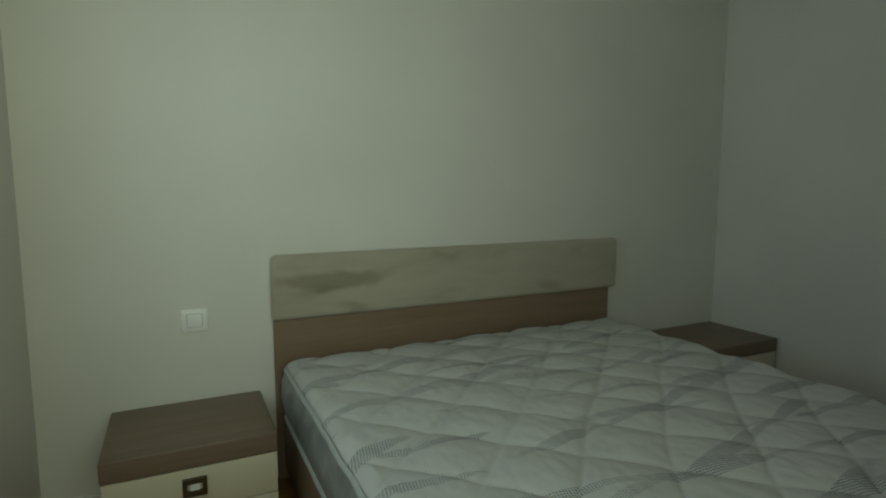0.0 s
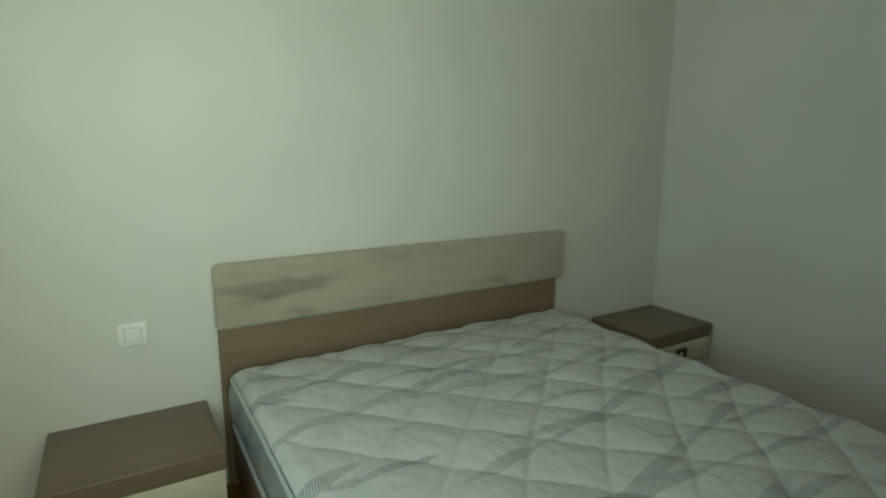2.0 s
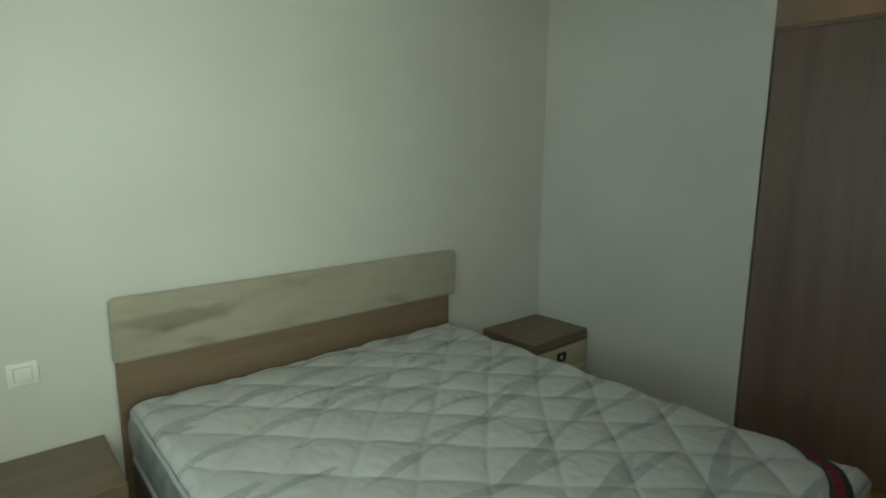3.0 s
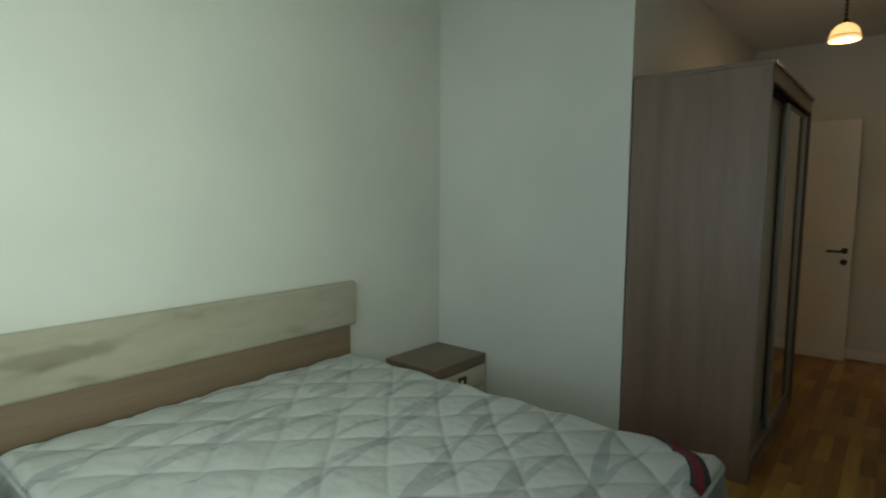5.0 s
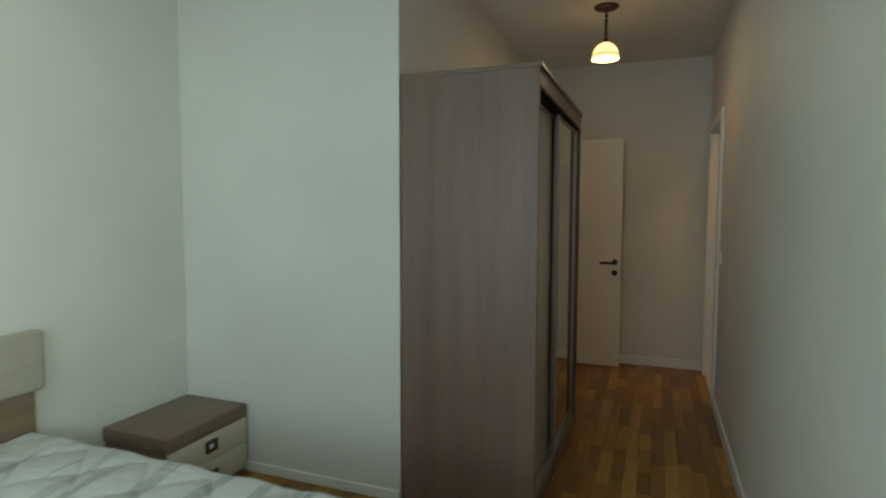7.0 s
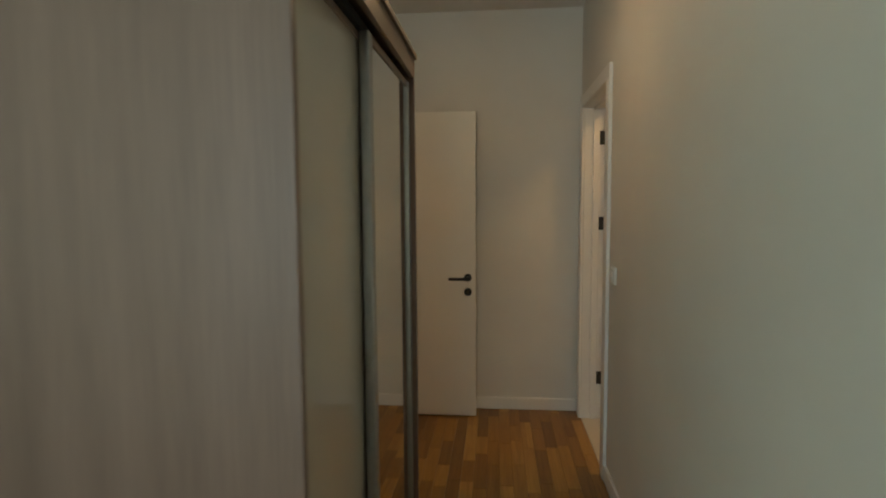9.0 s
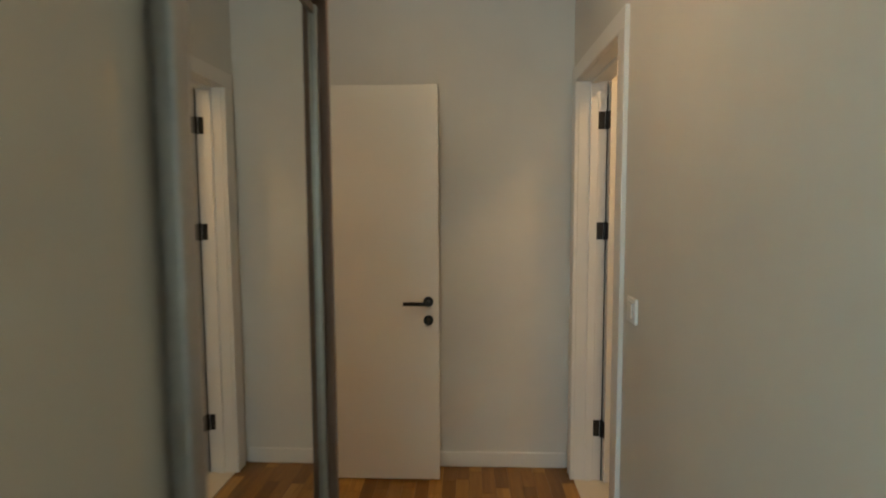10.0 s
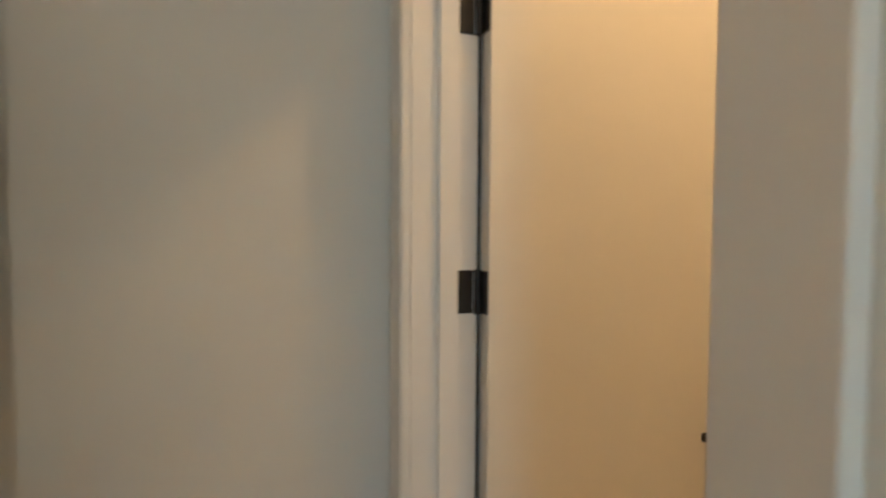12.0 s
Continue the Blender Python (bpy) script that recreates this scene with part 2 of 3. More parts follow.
# ---- mesh helpers ----
def boxes(*spans, bevel=0.0, seg=2):
    """One bmesh of boxes given as (x0, x1, y0, y1, z0, z1)."""
    bm = bmesh.new()
    for x0, x1, y0, y1, z0, z1 in spans:
        m = Matrix.Translation(((x0 + x1) / 2, (y0 + y1) / 2, (z0 + z1) / 2)) @ Matrix.Diagonal((abs(x1 - x0), abs(y1 - y0), abs(z1 - z0), 1))
        bmesh.ops.create_cube(bm, size=1, matrix=m)
    if bevel:
        bmesh.ops.bevel(bm, geom=list(bm.edges), offset=bevel, segments=seg, profile=0.5, affect="EDGES")
    return bm


def rod(a, b, r0, r1=None, sides=24, bevel=0.0):
    a, b = Vector(a), Vector(b)
    bm = bmesh.new()
    m = Matrix.Translation((a + b) / 2) @ (b - a).to_track_quat("Z", "Y").to_matrix().to_4x4()
    bmesh.ops.create_cone(bm, cap_ends=True, segments=sides, radius1=r0, radius2=r0 if r1 is None else r1, depth=(b - a).length, matrix=m)
    if bevel:
        rim = [e for e in bm.edges if any(len(f.verts) > 4 for f in e.link_faces)]
        bmesh.ops.bevel(bm, geom=rim, offset=bevel, segments=2, affect="EDGES")
    return bm


def lathe(profile, center, sides=48):
    """A turned shape from (radius, height) pairs round an upright axis."""
    bm = bmesh.new()
    cx, cy, cz = center
    rings = []
    for r, h in profile:
        rings.append([bm.verts.new((cx + r * math.cos(2 * math.pi * k / sides), cy + r * math.sin(2 * math.pi * k / sides), cz + h)) for k in range(sides)])
    for a, b in zip(rings, rings[1:]):
        for k in range(sides):
            bm.faces.new((a[k], a[(k + 1) % sides], b[(k + 1) % sides], b[k]))
    bmesh.ops.recalc_face_normals(bm, faces=bm.faces)
    return bm


def part(name, bm, mat, parent=None, label="", smooth=False):
    me = bpy.data.meshes.new(name)
    bm.to_mesh(me)
    bm.free()
    me.materials.append(mat)
    if smooth:
        for p in me.polygons:
            p.use_smooth = True
        me.set_sharp_from_angle(angle=radians(40))
    ob = new(name, me)
    ob.parent = parent
    if label:
        ob["label"] = label
    return ob


def thing(name, place, label, category, group=""):
    ob = new(name)
    ob.location = place
    return tagged(ob, label, category, group)


def settle(root):
    """Parts are written in world metres: keep them there under a root that stands elsewhere."""
    inv = Matrix.Translation(root.location).inverted()
    for o in root.children:
        o.matrix_parent_inverse = inv
    return root


def structure(name, bm, mat, label, category, smooth=False):
    return tagged(part(name, bm, mat, None, "", smooth), label, category, "", "structure")


# ---- the shell ----
XL, XR, YC, YR, XE, ZC = 0.575, 3.96, -1.345, -2.92, 6.97, 2.78
T = 0.14
WX0, WX1, WZ0, WZ1 = 0.66, 1.84, 0.88, 2.30     # opening of the added back window; heights serve both windows
DX0, DX1, DZ = 6.035, 6.85, 2.11                   # both door openings

# the plan's rectangles: bedroom, corridor, bathroom, side room
PLAN = [(XL - T, XR + T, YR - T, 0.15), (XR + T, XE + 0.15, YR - T, YC + T), (5.1, XE + 0.15, YR - 2.35, YR - T), (5.1, XE + 0.15, YC + T, 1.2)]

structure("wall_headboard", boxes((XL - T, XR + T, 0, 0.15, 0, ZC)), WALL, "warm white painted wall behind the bed", "wall")
structure("wall_left", boxes((XL - T, XL, YR - T, -2.10, 0, ZC), (XL - T, XL, -2.10, -0.70, 0, WZ0), (XL - T, XL, -2.10, -0.70, WZ1, ZC), (XL - T, XL, -0.70, 0, 0, ZC)), WALL, "warm white painted side wall with a window", "wall")
structure("wall_alcove", boxes((XR, XR + T, YC, 0, 0, ZC)), WALL, "warm white painted wall beside the nightstand", "wall")
structure("wall_corridor_wardrobe", boxes((XR + T, DX0, YC, YC + T, 0, ZC), (DX1, XE, YC, YC + T, 0, ZC), (DX0, DX1, YC, YC + T, DZ, ZC)), WALL, "white painted corridor wall with a doorway", "wall")
structure("wall_long", boxes((XL, WX0, YR - T, YR, 0, ZC), (WX0, WX1, YR - T, YR, 0, WZ0), (WX0, WX1, YR - T, YR, WZ1, ZC), (WX1, DX0, YR - T, YR, 0, ZC), (DX1, XE, YR - T, YR, 0, ZC), (DX0, DX1, YR - T, YR, DZ, ZC)), WALL, "warm white painted long wall with an added window and a doorway", "wall")
structure("wall_end", boxes((XE, XE + 0.15, YR - 2.2, 1.05, 0, ZC)), WALL, "warm white painted wall closing the corridor", "wall")
structure("ceiling", boxes(*[(a, b, c, d, ZC, ZC + 0.15) for a, b, c, d in PLAN]), CEILING, "plain white painted ceiling", "ceiling")
structure("wall_bathroom", boxes((5.1, 5.25, YR - 2.2, YR - T, 0, ZC), (5.1, XE + 0.15, YR - 2.35, YR - 2.2, 0, ZC)), TILE, "pale bathroom walls in warm lamplight", "wall")
structure("wall_side_room", boxes((5.1, 5.25, YC + T, 1.05, 0, ZC), (5.1, XE + 0.15, 1.05, 1.2, 0, ZC)), WALL, "pale walls of the side room in lamplight", "wall")
structure("ground", boxes((-900, 900, -900, 900, -3.2, -3.1)), OUTSIDE, "sunlit open ground below the window", "ground")

# baseboards
BH, BT = 0.088, 0.014


def baseboard(x0, x1, y0, y1):
    structure("baseboard", boxes((x0, x1, y0, y1, 0.002, BH), bevel=0.003), TRIM, "white painted baseboard along the wall", "baseboard")


baseboard(XE - BT, XE, YR + 0.022, YC - 0.022)
baseboard(XL + BT, 5.965, YR, YR + BT)
structure("baseboard", boxes((XR - BT, XR, YC + 0.002, -BT, 0.002, 0.055), bevel=0.003), TRIM, "low white strip along the alcove wall", "baseboard")
baseboard(XL + BT, XR, -BT, 0)
baseboard(XL, XL + BT, YR, 0)
baseboard(5.375, 5.948, YC - BT, YC)

# window: frame, two sashes, sill
def window(name, length, m):
    """A white framed two-sash window, built along x from the opening's lower corner and then set in place."""
    win = tagged(new(name), "unseen white framed double window with clear glass", "window", "", "structure")
    h, f, mid = WZ1 - WZ0, 0.055, length / 2
    part("window_frame", boxes((0, f, 0, 0.05, 0, h), (length - f, length, 0, 0.05, 0, h), (f, length - f, 0, 0.05, 0, f), (f, length - f, 0, 0.05, h - f, h), (mid - 0.03, mid + 0.03, 0, 0.05, f, h - f)), TRIM, win)
    for a, b in ((f, mid - 0.03), (mid + 0.03, length - f)):
        pane = part("pane", boxes((a, b, 0.018, 0.024, f, h - f)), GLASS, win)
        pane.visible_shadow = False
    part("window_sill", boxes((-0.0, length, 0.052, 0.160, -0.03, 0.004), bevel=0.004), TRIM, win)
    win.matrix_world = m
    return win


# the first window is added, unseen, to house the back fill
window("window_1", WX1 - WX0, pose(WX0, YR - 0.135, WZ0))
window("window_2", 1.40, pose(XL - 0.135, -0.70, WZ0, 0, 0, -90))

# ---- doorways ----
def doorway(name, wall_face, wall_back, side, near, label):
    """Lining, stop and casing of an opening; side is +1 where the corridor lies towards +y of the wall."""
    root = tagged(new(name), label, "door frame", "", "structure")
    root.location = (DX0, wall_face, 0)
    lo, hi = sorted((wall_face, wall_back))
    part("lining", boxes((DX0, DX0 + 0.02, lo, hi, 0, DZ), (DX1 - 0.02, DX1, lo, hi, 0, DZ), (DX0 + 0.02, DX1 - 0.02, lo, hi, DZ - 0.02, DZ)), TRIM, root)
    s0, s1 = sorted((wall_face - side * 0.055, wall_face - side * 0.095)) if side > 0 else sorted((wall_face - side * 0.05, wall_face - side * 0.09))
    part("stop", boxes((DX0 + 0.02, DX0 + 0.033, s0, s1, 0, DZ - 0.02), (DX1 - 0.033, DX1 - 0.02, s0, s1, 0, DZ - 0.02), (DX0 + 0.033, DX1 - 0.033, s0, s1, DZ - 0.033, DZ - 0.02), bevel=0.002), TRIM, root)
    for face, sgn in ((wall_face, side), (wall_back, -side)):
        a, b = sorted((face, face + sgn * 0.018))
        c, d = sorted((face + sgn * 0.018, face + sgn * 0.021))
        z = DZ + 0.062
        i0, i1 = DX0 + 0.018, DX1 - 0.018
        for x0, x1 in ((near, i0), (i1, XE - 0.042)):
            part("casing_upright", boxes((x0, x1, a, b, 0, DZ - 0.018), bevel=0.003), TRIM, root)
            if x0 != near:
                part("casing_bead", boxes((x0 + 0.002, x0 + 0.016, c, d, 0, DZ - 0.02), bevel=0.002), TRIM, root)
        part("casing_head", boxes((near, XE - 0.042, a, b, DZ - 0.018, z), bevel=0.003), TRIM, root)
        part("casing_bead", boxes((i0 - 0.016, i1 + 0.016, c, d, DZ - 0.016, DZ - 0.002), bevel=0.002), TRIM, root)
    if side > 0:
        # added black strip keeps the gap beside the leaf dark
        part("gasket", boxes((6.8215, 6.8290, -3.0635, -3.0595, 0.004, 2.085)), SHADOW_GAP, root, "black strip standing in for the dark hinge gap")
    return settle(root)


doorway("door_frame_1", YR, YR - T, 1, 5.967, "white lacquered door casing of the lamplit bathroom")
doorway("door_frame_2", YC, YC + T, -1, 5.952, "white lacquered door casing beside the wardrobe")


def lever(root, x, y, z, out, along):
    """Round rose, lever and keyhole rose on a face with normal (out, 0, 0); the lever points along y."""
    rose = part("handle_rose", rod((x, y, z), (x + out * 0.010, y, z), 0.026, sides=40, bevel=0.002), BLACK, root, "matt black round rose", True)
    part("handle_neck", rod((x + out * 0.010, y, z), (x + out * 0.052, y, z), 0.010), BLACK, root, "", True)
    a, b = sorted((y - along * 0.010, y + along * 0.128))
    c, d = sorted((x + out * 0.042, x + out * 0.054))
    part("handle_lever", boxes((c, d, a, b, z - 0.016, z + 0.004), bevel=0.004), BLACK, root, "matt black flat lever", True)
    k = part("keyhole_rose", rod((x, y, z - 0.098), (x + out * 0.009, y, z - 0.098), 0.026, sides=40, bevel=0.002), BLACK, root, "matt black keyhole rose", True)
    part("cylinder", rod((x + out * 0.009, y, z - 0.094), (x + out * 0.013, y, z - 0.094), 0.009), BRONZE, root, "", True)
    part("cylinder_slot", boxes(tuple(sorted((x + out * 0.009, x + out * 0.012))) + (y - 0.004, y + 0.004, z - 0.115, z - 0.094)), BRONZE, root)


def hinge(root, x, y, z, yl0, yl1, face_x, mat):
    part("hinge", boxes((face_x, face_x + 0.004, yl0, yl1, z - 0.044, z + 0.044), bevel=0.0015), mat, root, "black metal hinge" if mat is BLACK else "satin steel hinge")
    part("hinge_knuckle", rod((x, y, z - 0.046), (x, y, z + 0.046), 0.0075, sides=16, bevel=0.001), mat, root, "", True)


# corridor door, standing open in front of the end wall
d1 = thing("door", (6.814, -1.79, 0.01), "white lacquered flush door standing open before the end wall", "door")
part("leaf", boxes((6.794, 6.834, -2.204, -1.378, 0.010, 2.080), bevel=0.002), DOOR, d1)
lever(d1, 6.794, -2.150, 0.972, -1, 1)
part("lock_plate", boxes((6.803, 6.825, -2.2055, -2.2035, 0.80, 1.04)), GREY_STEEL, d1)
for hz in (0.289, 1.335, 1.895):
    hinge(d1, 6.789, -1.370, hz, -1.378, -1.355, 6.7925, GREY_STEEL)
settle(d1)

# bathroom door, open inwards
d2 = thing("door", (6.806, -3.47, 0.01), "white lacquered flush door open into the lamplit bathroom", "door")
part("leaf", boxes((6.786, 6.826, -3.795, -3.068, 0.010, 2.080), bevel=0.002), DOOR, d2)
lever(d2, 6.786, -3.690, 1.010, -1, 1)
for hz in (0.289, 1.335, 1.895):
    hinge(d2, 6.821, -3.058, hz, -3.050, -3.005, 6.8255, BLACK)
    part("hinge_leaf", boxes((6.788, 6.819, -3.068, -3.064, hz - 0.044, hz + 0.044), bevel=0.0015), BLACK, d2, "black metal hinge plate")
settle(d2)


# ---- bed ----
bed = thing("bed", (2.25, -1.05, 0), "double bed with oak foil frame and beige plush headboard", "bed")
bm = boxes((1.372, 3.140, -0.058, -0.006, 0.667, 0.930), bevel=0.024, seg=5)
part("headboard_pad", bm, PLUSH, bed, "stained beige plush headboard cushion", True)
part("headboard_panel", boxes((1.378, 3.100, -0.034, -0.0145, 0.002, 0.666), bevel=0.002), WOOD_BED, bed)
part("side_rail", boxes((1.402, 1.424, -2.10, -0.053, 0.06, 0.315), bevel=0.002), WOOD_BED, bed)
part("side_rail", boxes((3.066, 3.088, -2.10, -0.053, 0.06, 0.315), bevel=0.002), WOOD_BED, bed)
part("foot_rail", boxes((1.402, 3.088, -2.124, -2.101, 0.06, 0.315), bevel=0.002), WOOD_BED, bed)
part("slat_base", boxes((1.425, 3.065, -2.10, -0.053, 0.235, 0.262)), WOOD_BED, bed)
for lx in (1.43, 3.0):
    for ly in (-2.08, -0.14):
        part("leg", boxes((lx, lx + 0.06, ly, ly + 0.06, 0, 0.234), bevel=0.003), WOOD_BED, bed)
settle(bed)

# mattress: quilted top, film-covered border, tapes
MX0, MX1, MY0, MY1, MZ0, MZ1 = 1.405, 3.076, -2.086, -0.064, 0.264, 0.521
mat_root = thing("mattress", ((MX0 + MX1) / 2, (MY0 + MY1) / 2, MZ0), "bare white quilted mattress with grey perforated bands", "mattress")


def quilt_height(x, y):
    """Puffed diamonds between two sets of curved seams."""
    wx = 0.012 * noise.noise((x * 3.1, y * 3.1, 1.0)) + 0.010 * math.sin(5.1 * y + 1.3)
    wy = 0.012 * noise.noise((x * 3.1, y * 3.1, 9.0)) + 0.010 * math.sin(4.3 * x + 0.4)
    u = (x + wx + y + wy - 0.754) / 0.300
    v = (x + wx - y - wy - 2.255) / 0.305
    puff = (abs(math.sin(math.pi * u)) * abs(math.sin(math.pi * v))) ** 0.36
    crumple = noise.noise((x * 7, y * 9, 0.0)) * 0.45 + noise.noise((x * 19, y * 16, 3.0)) * 0.30 + noise.noise((x * 44, y * 30, 7.0)) * 0.22
    return 0.020 * puff + 0.0075 * crumple * (0.4 + puff)


def top_height(x, y):
    """The mattress top without its seams: rounded edges and a slight sag."""
    ex, ey = min(x - MX0, MX1 - x), min(y - MY0, MY1 - y)
    drop = 0.0
    for e in (ex, ey):
        if e < R:
            drop += R * 0.62 * (1 - math.sqrt(max(0.0, 1 - (1 - max(e, 0.0) / R) ** 2)))
    return MZ1 - 0.012 - drop + 0.010 * noise.noise((x * 1.3, y * 1.1, 5.0))


bm = bmesh.new()
NX, NY, R = 224, 270, 0.045
rows = []
for j in range(NY + 1):
    row = []
    for i in range(NX + 1):
        fx, fy = i / NX, j / NY
        x, y = MX0 + (MX1 - MX0) * fx, MY0 + (MY1 - MY0) * fy
        ex, ey = min(x - MX0, MX1 - x), min(y - MY0, MY1 - y)
        row.append(bm.verts.new((x, y, top_height(x, y) + quilt_height(x, y) * min(1.0, ex / 0.04, ey / 0.04))))
    rows.append(row)
for j in range(NY):
    for i in range(NX):
        bm.faces.new((rows[j][i], rows[j][i + 1], rows[j + 1][i + 1], rows[j + 1][i]))
part("quilted_top", bm, QUILT, mat_root, "", True)


def band(z0, z1, out, wobble, n=150):
    """A closed strip round the mattress with slightly bulging, creased sides."""
    b = bmesh.new()
    rings = []
    ring = []
    r = 0.05
    corners = ((MX1 - r, MY0 + r, -90), (MX1 - r, MY1 - r, 0), (MX0 + r, MY1 - r, 90), (MX0 + r, MY0 + r, 180))
    for cx, cy, a0 in corners:
        for k in range(9):
            a = radians(a0 + 90 * k / 8)
            ring.append((cx + r * math.cos(a), cy + r * math.sin(a), math.cos(a), math.sin(a)))
    dense = []
    for (xa, ya, na, ma), (xb, yb, nb, mb) in zip(ring, ring[1:] + ring[:1]):
        steps = max(1, int(math.hypot(xb - xa, yb - ya) / 0.03))
        for s in range(steps):
            f = s / steps
            dense.append((xa + (xb - xa) * f, ya + (yb - ya) * f, na + (nb - na) * f, ma + (mb - ma) * f))
    levels = 9
    for l in range(levels + 1):
        f = l / levels
        z = z0 + (z1 - z0) * f
        bulge = out * math.sin(math.pi * f)
        rings.append([])
        for x, y, nx, ny in dense:
            w = wobble * noise.noise((x * 14, y * 14, z * 22))
            rings[-1].append(b.verts.new((x + nx * (bulge + w), y + ny * (bulge + w), z)))
    for a, c in zip(rings, rings[1:]):
        n = len(a)
        for k in range(n):
            b.faces.new((a[k], a[(k + 1) % n], c[(k + 1) % n], c[k]))
    return b


part("border", band(MZ0 + 0.03, MZ1 - 0.032, 0.020, 0.008), BORDER, mat_root, "grey border creased under clear film", True)
part("tape", band(MZ1 - 0.046, MZ1 - 0.024, 0.010, 0.004), PIPING, mat_root, "", True)
part("tape", band(MZ0 + 0.012, MZ0 + 0.040, 0.013, 0.001), PIPING, mat_root, "", True)
part("underside", boxes((MX0 + 0.03, MX1 - 0.03, MY0 + 0.03, MY1 - 0.03, MZ0, MZ0 + 0.03)), PIPING, mat_root)


def ribbon(shift, width, lift, n=90):
    """A woven ribbon sewn in an arc across the foot corner of the top."""
    p0, p1, p2 = Vector((3.062, -1.82)), Vector((3.035, -2.03)), Vector((2.76, -2.082))
    b = bmesh.new()
    prev = None
    for k in range(n + 1):
        t = k / n
        c = p0 * (1 - t) ** 2 + p1 * 2 * t * (1 - t) + p2 * t * t
        d = ((p1 - p0) * (1 - t) + (p2 - p1) * t).normalized()
        side = Vector((-d.y, d.x))
        pair = []
        for f in (-0.5, 0.5):
            q = c + side * (shift + f * width)
            q.x, q.y = min(q.x, MX1 - 0.002), max(q.y, MY0 + 0.002)
            pair.append(b.verts.new((q.x, q.y, top_height(q.x, q.y) + quilt_height(q.x, q.y) * min(1.0, (MX1 - q.x) / 0.04, (q.y - MY0) / 0.04) + 0.002 + lift)))
        if prev:
            b.faces.new((prev[0], prev[1], pair[1], pair[0]))
        prev = pair
    bmesh.ops.recalc_face_normals(b, faces=b.faces)
    return b


part("ribbon", ribbon(-0.004, 0.032, 0.004), RED_TAPE, mat_root, "burgundy ribbon sewn across the foot corner", True)
part("ribbon", ribbon(0.024, 0.024, 0.003), DARK_TAPE, mat_root, "charcoal ribbon beside the burgundy one", True)
part("ribbon", ribbon(-0.026, 0.012, 0.003), DARK_TAPE, mat_root, "charcoal ribbon beside the burgundy one", True)
settle(mat_root)


# ---- nightstands ----
def nightstand(x0, x1, label):
    """Low two-drawer nightstand with its back to the headboard wall."""
    y0, y1, zt = -0.424, -0.016, 0.384
    root = thing("nightstand", ((x0 + x1) / 2, (y0 + y1) / 2, 0), label, "nightstand", "nightstands beside the bed")
    part("top", boxes((x0, x1, y0, -0.003, zt - 0.070, zt), bevel=0.006, seg=3), WOOD_X, root, "", True)
    part("side", boxes((x0 + 0.004, x0 + 0.022, y0 + 0.02, y1, 0.03, zt - 0.071)), WOOD_Z, root)
    part("side", boxes((x1 - 0.022, x1 - 0.004, y0 + 0.02, y1, 0.03, zt - 0.071)), WOOD_Z, root)
    part("back", boxes((x0 + 0.022, x1 - 0.022, y1 - 0.012, y1, 0.03, zt - 0.071)), WOOD_Z, root)
    part("plinth", boxes((x0 + 0.01, x1 - 0.01, y0 + 0.04, y1 - 0.02, 0.0, 0.03)), WOOD_Z, root)
    cx = (x0 + x1) / 2
    for z0, z1 in ((0.175, 0.311), (0.034, 0.171)):
        dr = part("drawer", boxes((x0 + 0.004, x1 - 0.004, y0 + 0.002, y0 + 0.019, z0, z1), bevel=0.0025), CREAM, root, "cream gloss drawer front", True)
        zc = z1 - (0.058 if z0 > 0.1 else 0.078)
        h = part("handle", boxes((cx - 0.036, cx - 0.022, y0 - 0.012, y0 + 0.0015, zc - 0.029, zc + 0.029), (cx + 0.022, cx + 0.036, y0 - 0.012, y0 + 0.0015, zc - 0.029, zc + 0.029), (cx - 0.022, cx + 0.022, y0 - 0.012, y0 + 0.0015, zc + 0.013, zc + 0.029), (cx - 0.022, cx + 0.022, y0 - 0.012, y0 + 0.0015, zc - 0.029, zc - 0.013)), BRONZE, dr, "square dark bronze pull with pale inset")
        part("inset", boxes((cx - 0.014, cx + 0.014, y0 - 0.006, y0 + 0.0015, zc - 0.0125, zc + 0.0125), bevel=0.002), PLASTIC, dr)
    return settle(root)


nightstand(0.802, 1.320, "low oak foil nightstand with cream drawers under the switch")
nightstand(3.418, 3.944, "low oak foil nightstand with cream drawers in the alcove corner")


# ---- wardrobe ----
wr = thing("wardrobe", (4.62, -1.69, 0), "oak foil wardrobe with one beige and one mirrored sliding door", "wardrobe")
A, B, FRONT, BACK, TOP = 3.966, 5.350, -2.009, -1.352, 2.054
part("side_panel", boxes((A, A + 0.020, FRONT, BACK, 0.0, TOP), bevel=0.003), WOOD_Z, wr)
part("side_panel", boxes((B - 0.022, B, FRONT, BACK, 0.0, TOP), bevel=0.0015), WOOD_Z, wr)
part("top_panel", boxes((A - 0.001, B + 0.008, FRONT - 0.010, BACK, TOP, TOP + 0.020), bevel=0.0015), WOOD_X, wr, "pale edged top board")
part("cornice", boxes((A + 0.020, B - 0.022, FRONT, FRONT + 0.018, 1.978, TOP), bevel=0.001), WOOD_X, wr)
part("plinth", boxes((A + 0.020, B - 0.022, FRONT + 0.004, FRONT + 0.022, 0.0, 0.055)), WOOD_X, wr)
part("back_panel", boxes((A + 0.02, B - 0.022, BACK - 0.006, BACK, 0.02, TOP)), WOOD_Z, wr)
part("floor_panel", boxes((A + 0.02, B - 0.022, FRONT + 0.14, BACK - 0.006, 0.04, 0.058)), WOOD_X, wr)
part("track", boxes((A + 0.020, B - 0.022, FRONT + 0.022, FRONT + 0.100, 0.056, 0.066), bevel=0.002), ALU, wr, "aluminium lower track")
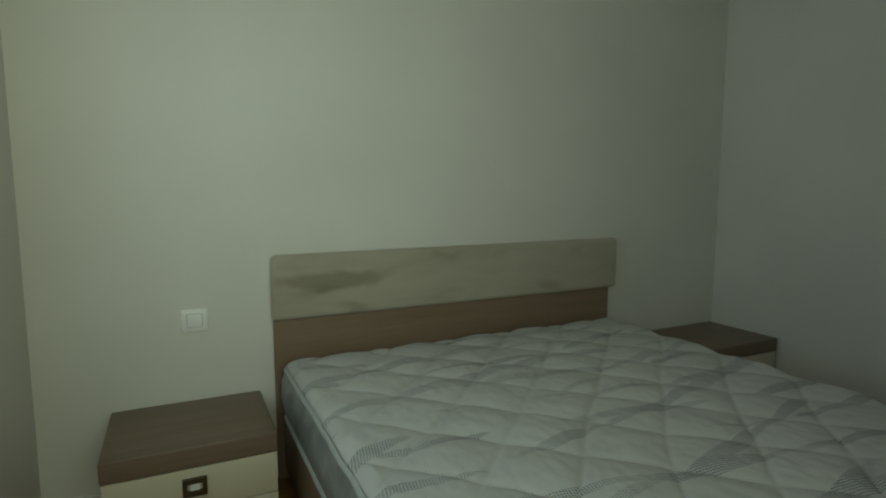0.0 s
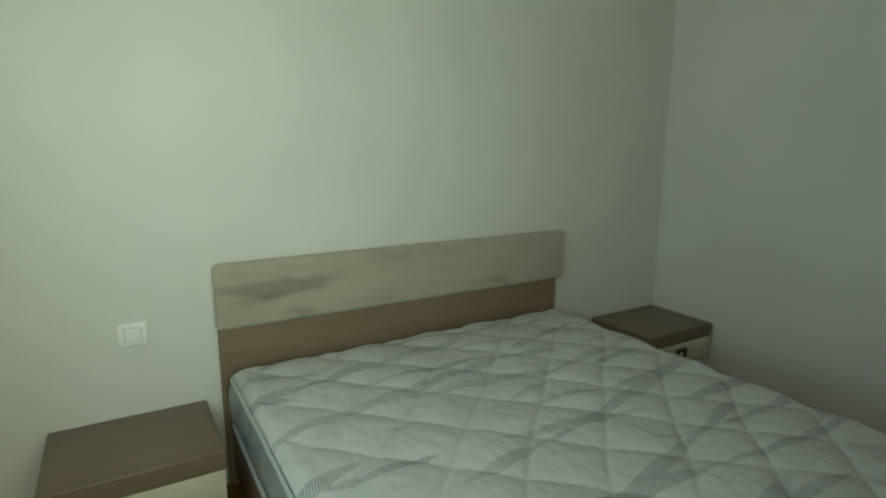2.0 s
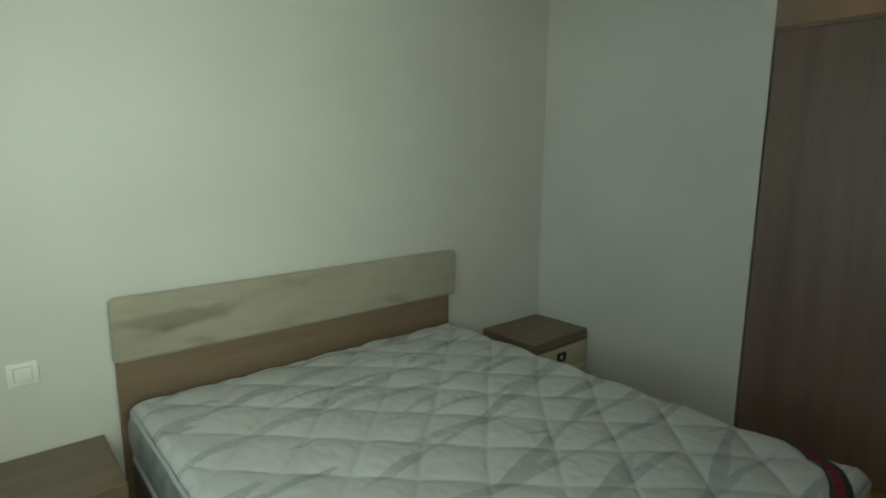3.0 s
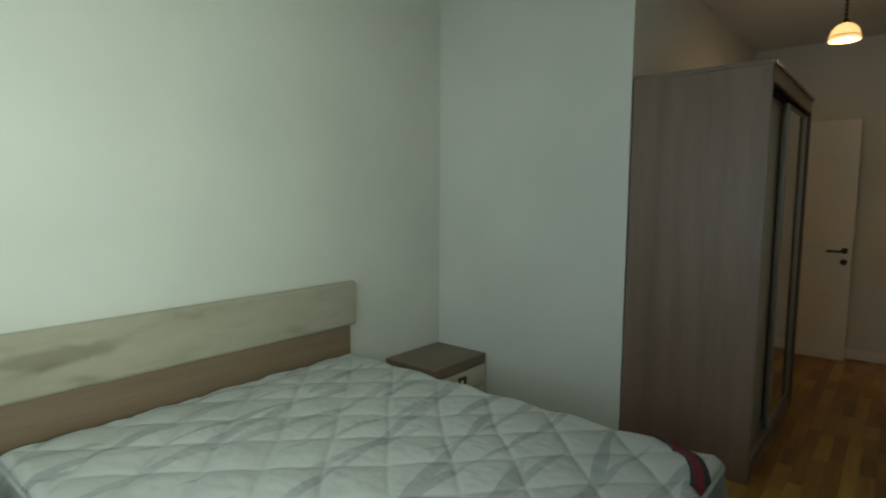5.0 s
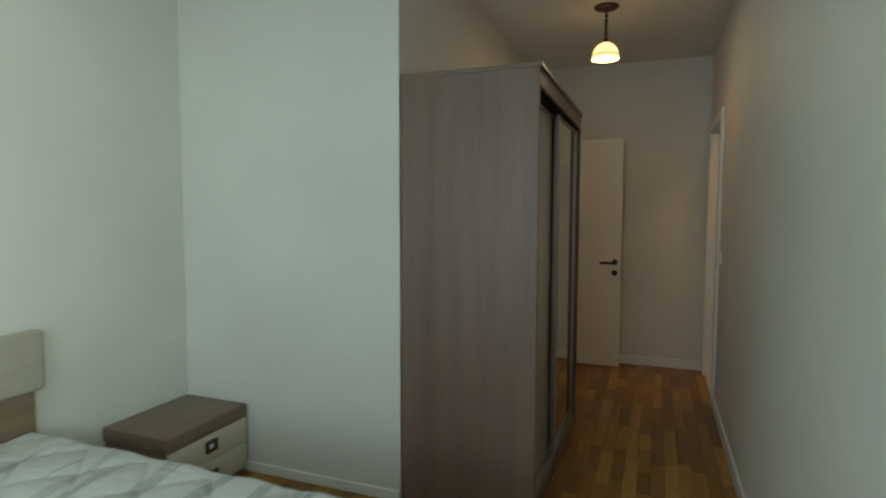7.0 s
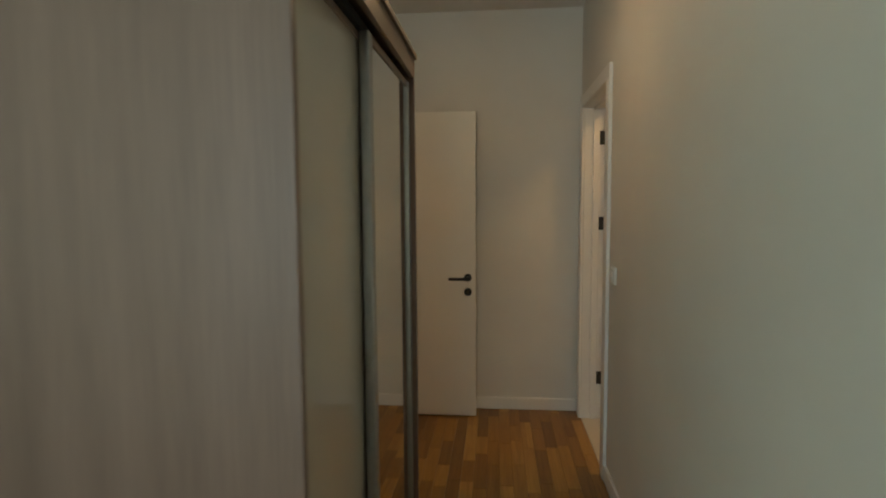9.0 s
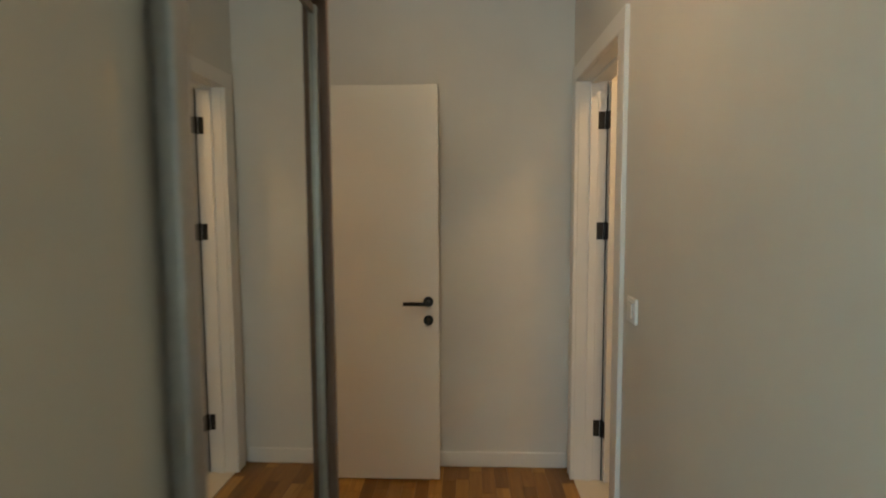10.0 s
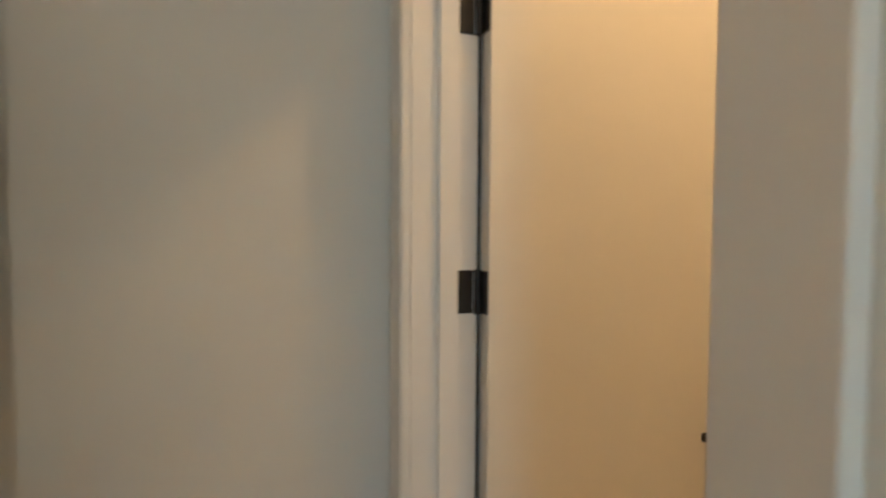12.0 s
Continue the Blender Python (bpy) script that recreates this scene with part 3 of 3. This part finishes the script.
part("track", boxes((A + 0.020, B - 0.022, FRONT + 0.048, FRONT + 0.100, 1.966, 1.990)), SHADOW_GAP, wr, "dark upper track")


def sliding_door(x0, x1, y, panel, label, pw, far, skew=0.0, near_profile=True):
    """Aluminium framed sliding door whose face lies at y."""
    d = part("sliding_door", boxes((x0 + pw, x1 - far, y + 0.006, y + 0.018, 0.098, 1.940)), panel, wr, label)
    for a, b in ((x0, x0 + pw), (x1 - far, x1)):
        bm = boxes((a, b, y - 0.005, y + 0.026, 0.070, 1.962), bevel=0.006, seg=3)
        if a == x0 and not near_profile:
            part("edge", boxes((a, b, y + 0.004, y + 0.020, 0.070, 1.962)), BEIGE_GLASS, d)
            bm.free()
        else:
            part("profile", bm, ALU, d, "brushed aluminium handle profile", True)
    part("profile", boxes((x0 + pw, x1 - far, y + 0.001, y + 0.024, 0.070, 0.098), bevel=0.002), ALU, d)
    part("profile", boxes((x0 + pw, x1 - far, y + 0.001, y + 0.024, 1.940, 1.962), bevel=0.002), WOOD_X, d)
    c = Matrix.Translation(((x0 + x1) / 2, y, 0))
    for o in (d, *d.children):
        o.data.transform(c @ pose(0, 0, 0, 0, 0, skew) @ c.inverted())
    return d


sliding_door(A + 0.022, 4.72, FRONT + 0.060, BEIGE_GLASS, "sliding door of glossy beige back-painted glass", 0.030, 0.021, 0.0, False)
sliding_door(4.647, B - 0.026, FRONT + 0.028, MIRROR, "mirrored sliding door in aluminium profiles", 0.044, 0.018, -0.6)
settle(wr)


# ---- switches ----
def light_switch(x, y, z, out, label):
    root = thing("light_switch", (x, y, z), label, "light switch")
    def slab(hw, hh, d0, d1):
        a, b = sorted((y + out * d0, y + out * d1))
        return (x - hw, x + hw, a, b, z - hh, z + hh)
    part("plate", boxes(slab(0.047, 0.043, 0.0, 0.011), bevel=0.003), PLASTIC, root, "", True)
    # grey surround paints the rim shadow round the rocker
    part("surround", boxes(slab(0.0280, 0.0265, 0.011, 0.0122)), PLASTIC_SHADE, root)
    part("rocker", boxes(slab(0.0255, 0.0240, 0.0122, 0.0165), bevel=0.0015), PLASTIC, root, "", True)
    return settle(root)


light_switch(1.093, 0.0, 0.695, -1, "white plastic rocker switch above the nightstand")
light_switch(5.845, YR, 1.115, 1, "white plastic rocker switch beside the bathroom door")


# ---- pendant lamp ----
px, py = 5.45, -2.147
pd = thing("pendant_lamp", (px, py, ZC), "small lit pendant with opal glass dome and bronze rod", "pendant lamp")
part("canopy", lathe([(0.0, 0.0), (0.078, 0.0), (0.080, -0.006), (0.070, -0.016), (0.040, -0.026), (0.0, -0.030)], (px, py, ZC)), BRONZE, pd, "dark bronze ceiling plate", True)
part("rod", rod((px, py, ZC - 0.028), (px, py, 2.560), 0.006), BRONZE, pd, "", True)
for k in range(5):
    part("link", lathe([(0.006, -0.012), (0.011, -0.005), (0.011, 0.005), (0.006, 0.012)], (px, py, 2.60 + 0.03 * k), 16), BRONZE, pd, "", True)
part("cap", lathe([(0.0, 0.030), (0.014, 0.028), (0.020, 0.010), (0.030, 0.0), (0.0, -0.002)], (px, py, 2.545)), BRONZE, pd, "", True)
dome = [(0.022, 0.0), (0.050, -0.014), (0.072, -0.038), (0.084, -0.070), (0.088, -0.108), (0.085, -0.108), (0.081, -0.070), (0.069, -0.040), (0.048, -0.017), (0.020, -0.003)]
part("shade", lathe(dome, (px, py, 2.546)), OPAL, pd, "opal amber glass dome shade", True)
part("shade_ring", lathe([(0.0885, -0.003), (0.0905, 0.0), (0.0885, 0.003)], (px, py, 2.462)), BRONZE, pd, "", True)
part("bulb", lathe([(0.0, -0.035), (0.018, -0.030), (0.027, -0.008), (0.022, 0.015), (0.012, 0.035), (0.0, 0.04)], (px, py, 2.490)), BULB, pd, "lit bulb", True)
settle(pd)


# ---- parquet floor, strip by strip ----
floor = structure("floor", boxes(*[(a, b, c, d, -0.12, -0.006) for a, b, c, d in PLAN]), JOINT, "reddish oak strip parquet floor, lacquered", "floor")


def strip_mesh(length, width):
    bm = boxes((0, length, 0, width, -0.006, 0.0))
    top = [e for e in bm.edges if all(v.co.z > -0.001 for v in e.verts)]
    bmesh.ops.bevel(bm, geom=top, offset=0.0007, segments=1, affect="EDGES")
    me = bpy.data.meshes.new("strip")
    bm.to_mesh(me)
    bm.free()
    me.materials.append(PARQUET)
    return me


W = 0.070
LENGTHS = (0.24, 0.32, 0.40, 0.52)
STRIPS = {l: strip_mesh(l - 0.0008, W - 0.0008) for l in LENGTHS}
rng = random.Random(7)
count = 0
rest = []
y = YR
while y < -0.0:
    x = XL - rng.choice(LENGTHS) * rng.random()
    x_max = XR if y > YC - W / 2 else XE
    while x < x_max:
        l = rng.choice(LENGTHS)
        near = x > 3.75 and x + l <= x_max and y < -1.28
        if near and count < 300:
            ob = new("strip", STRIPS[l])
            ob.location = (x, y, 0.0)
            ob.parent = floor
            count += 1
        else:
            rest.append((max(x, XL), min(x + l, x_max), y, min(y + W - 0.0008, 0.0)))
        x += l
    y += W
verts, faces = [], []
for x0, x1, y0, y1 in rest:
    k = len(verts)
    verts += [(x0, y0, 0), (x1 - 0.0008, y0, 0), (x1 - 0.0008, y1, 0), (x0, y1, 0), (x0, y0, -0.006), (x1 - 0.0008, y0, -0.006), (x1 - 0.0008, y1, -0.006), (x0, y1, -0.006)]
    faces += [(k, k + 1, k + 2, k + 3), (k, k + 4, k + 5, k + 1), (k + 1, k + 5, k + 6, k + 2), (k + 2, k + 6, k + 7, k + 3), (k + 3, k + 7, k + 4, k)]
me = bpy.data.meshes.new("strips")
me.from_pydata(verts, [], faces)
me.materials.append(PARQUET)
ob = new("strips", me)
ob.parent = floor
ob["kind"] = "stuff"
part("threshold", boxes((DX0 + 0.021, DX1 - 0.021, YR - T, YR - 0.001, -0.006, 0.004), bevel=0.002), TILE, floor, "pale stone threshold")
part("bathroom_tiles", boxes((5.25, XE, YR - 2.2, YR - T - 0.001, -0.006, 0.002)), TILE, floor, "pale bathroom floor")
part("side_room_floor", boxes((5.25, XE, YC + T, 1.05, -0.006, 0.0)), PARQUET, floor)
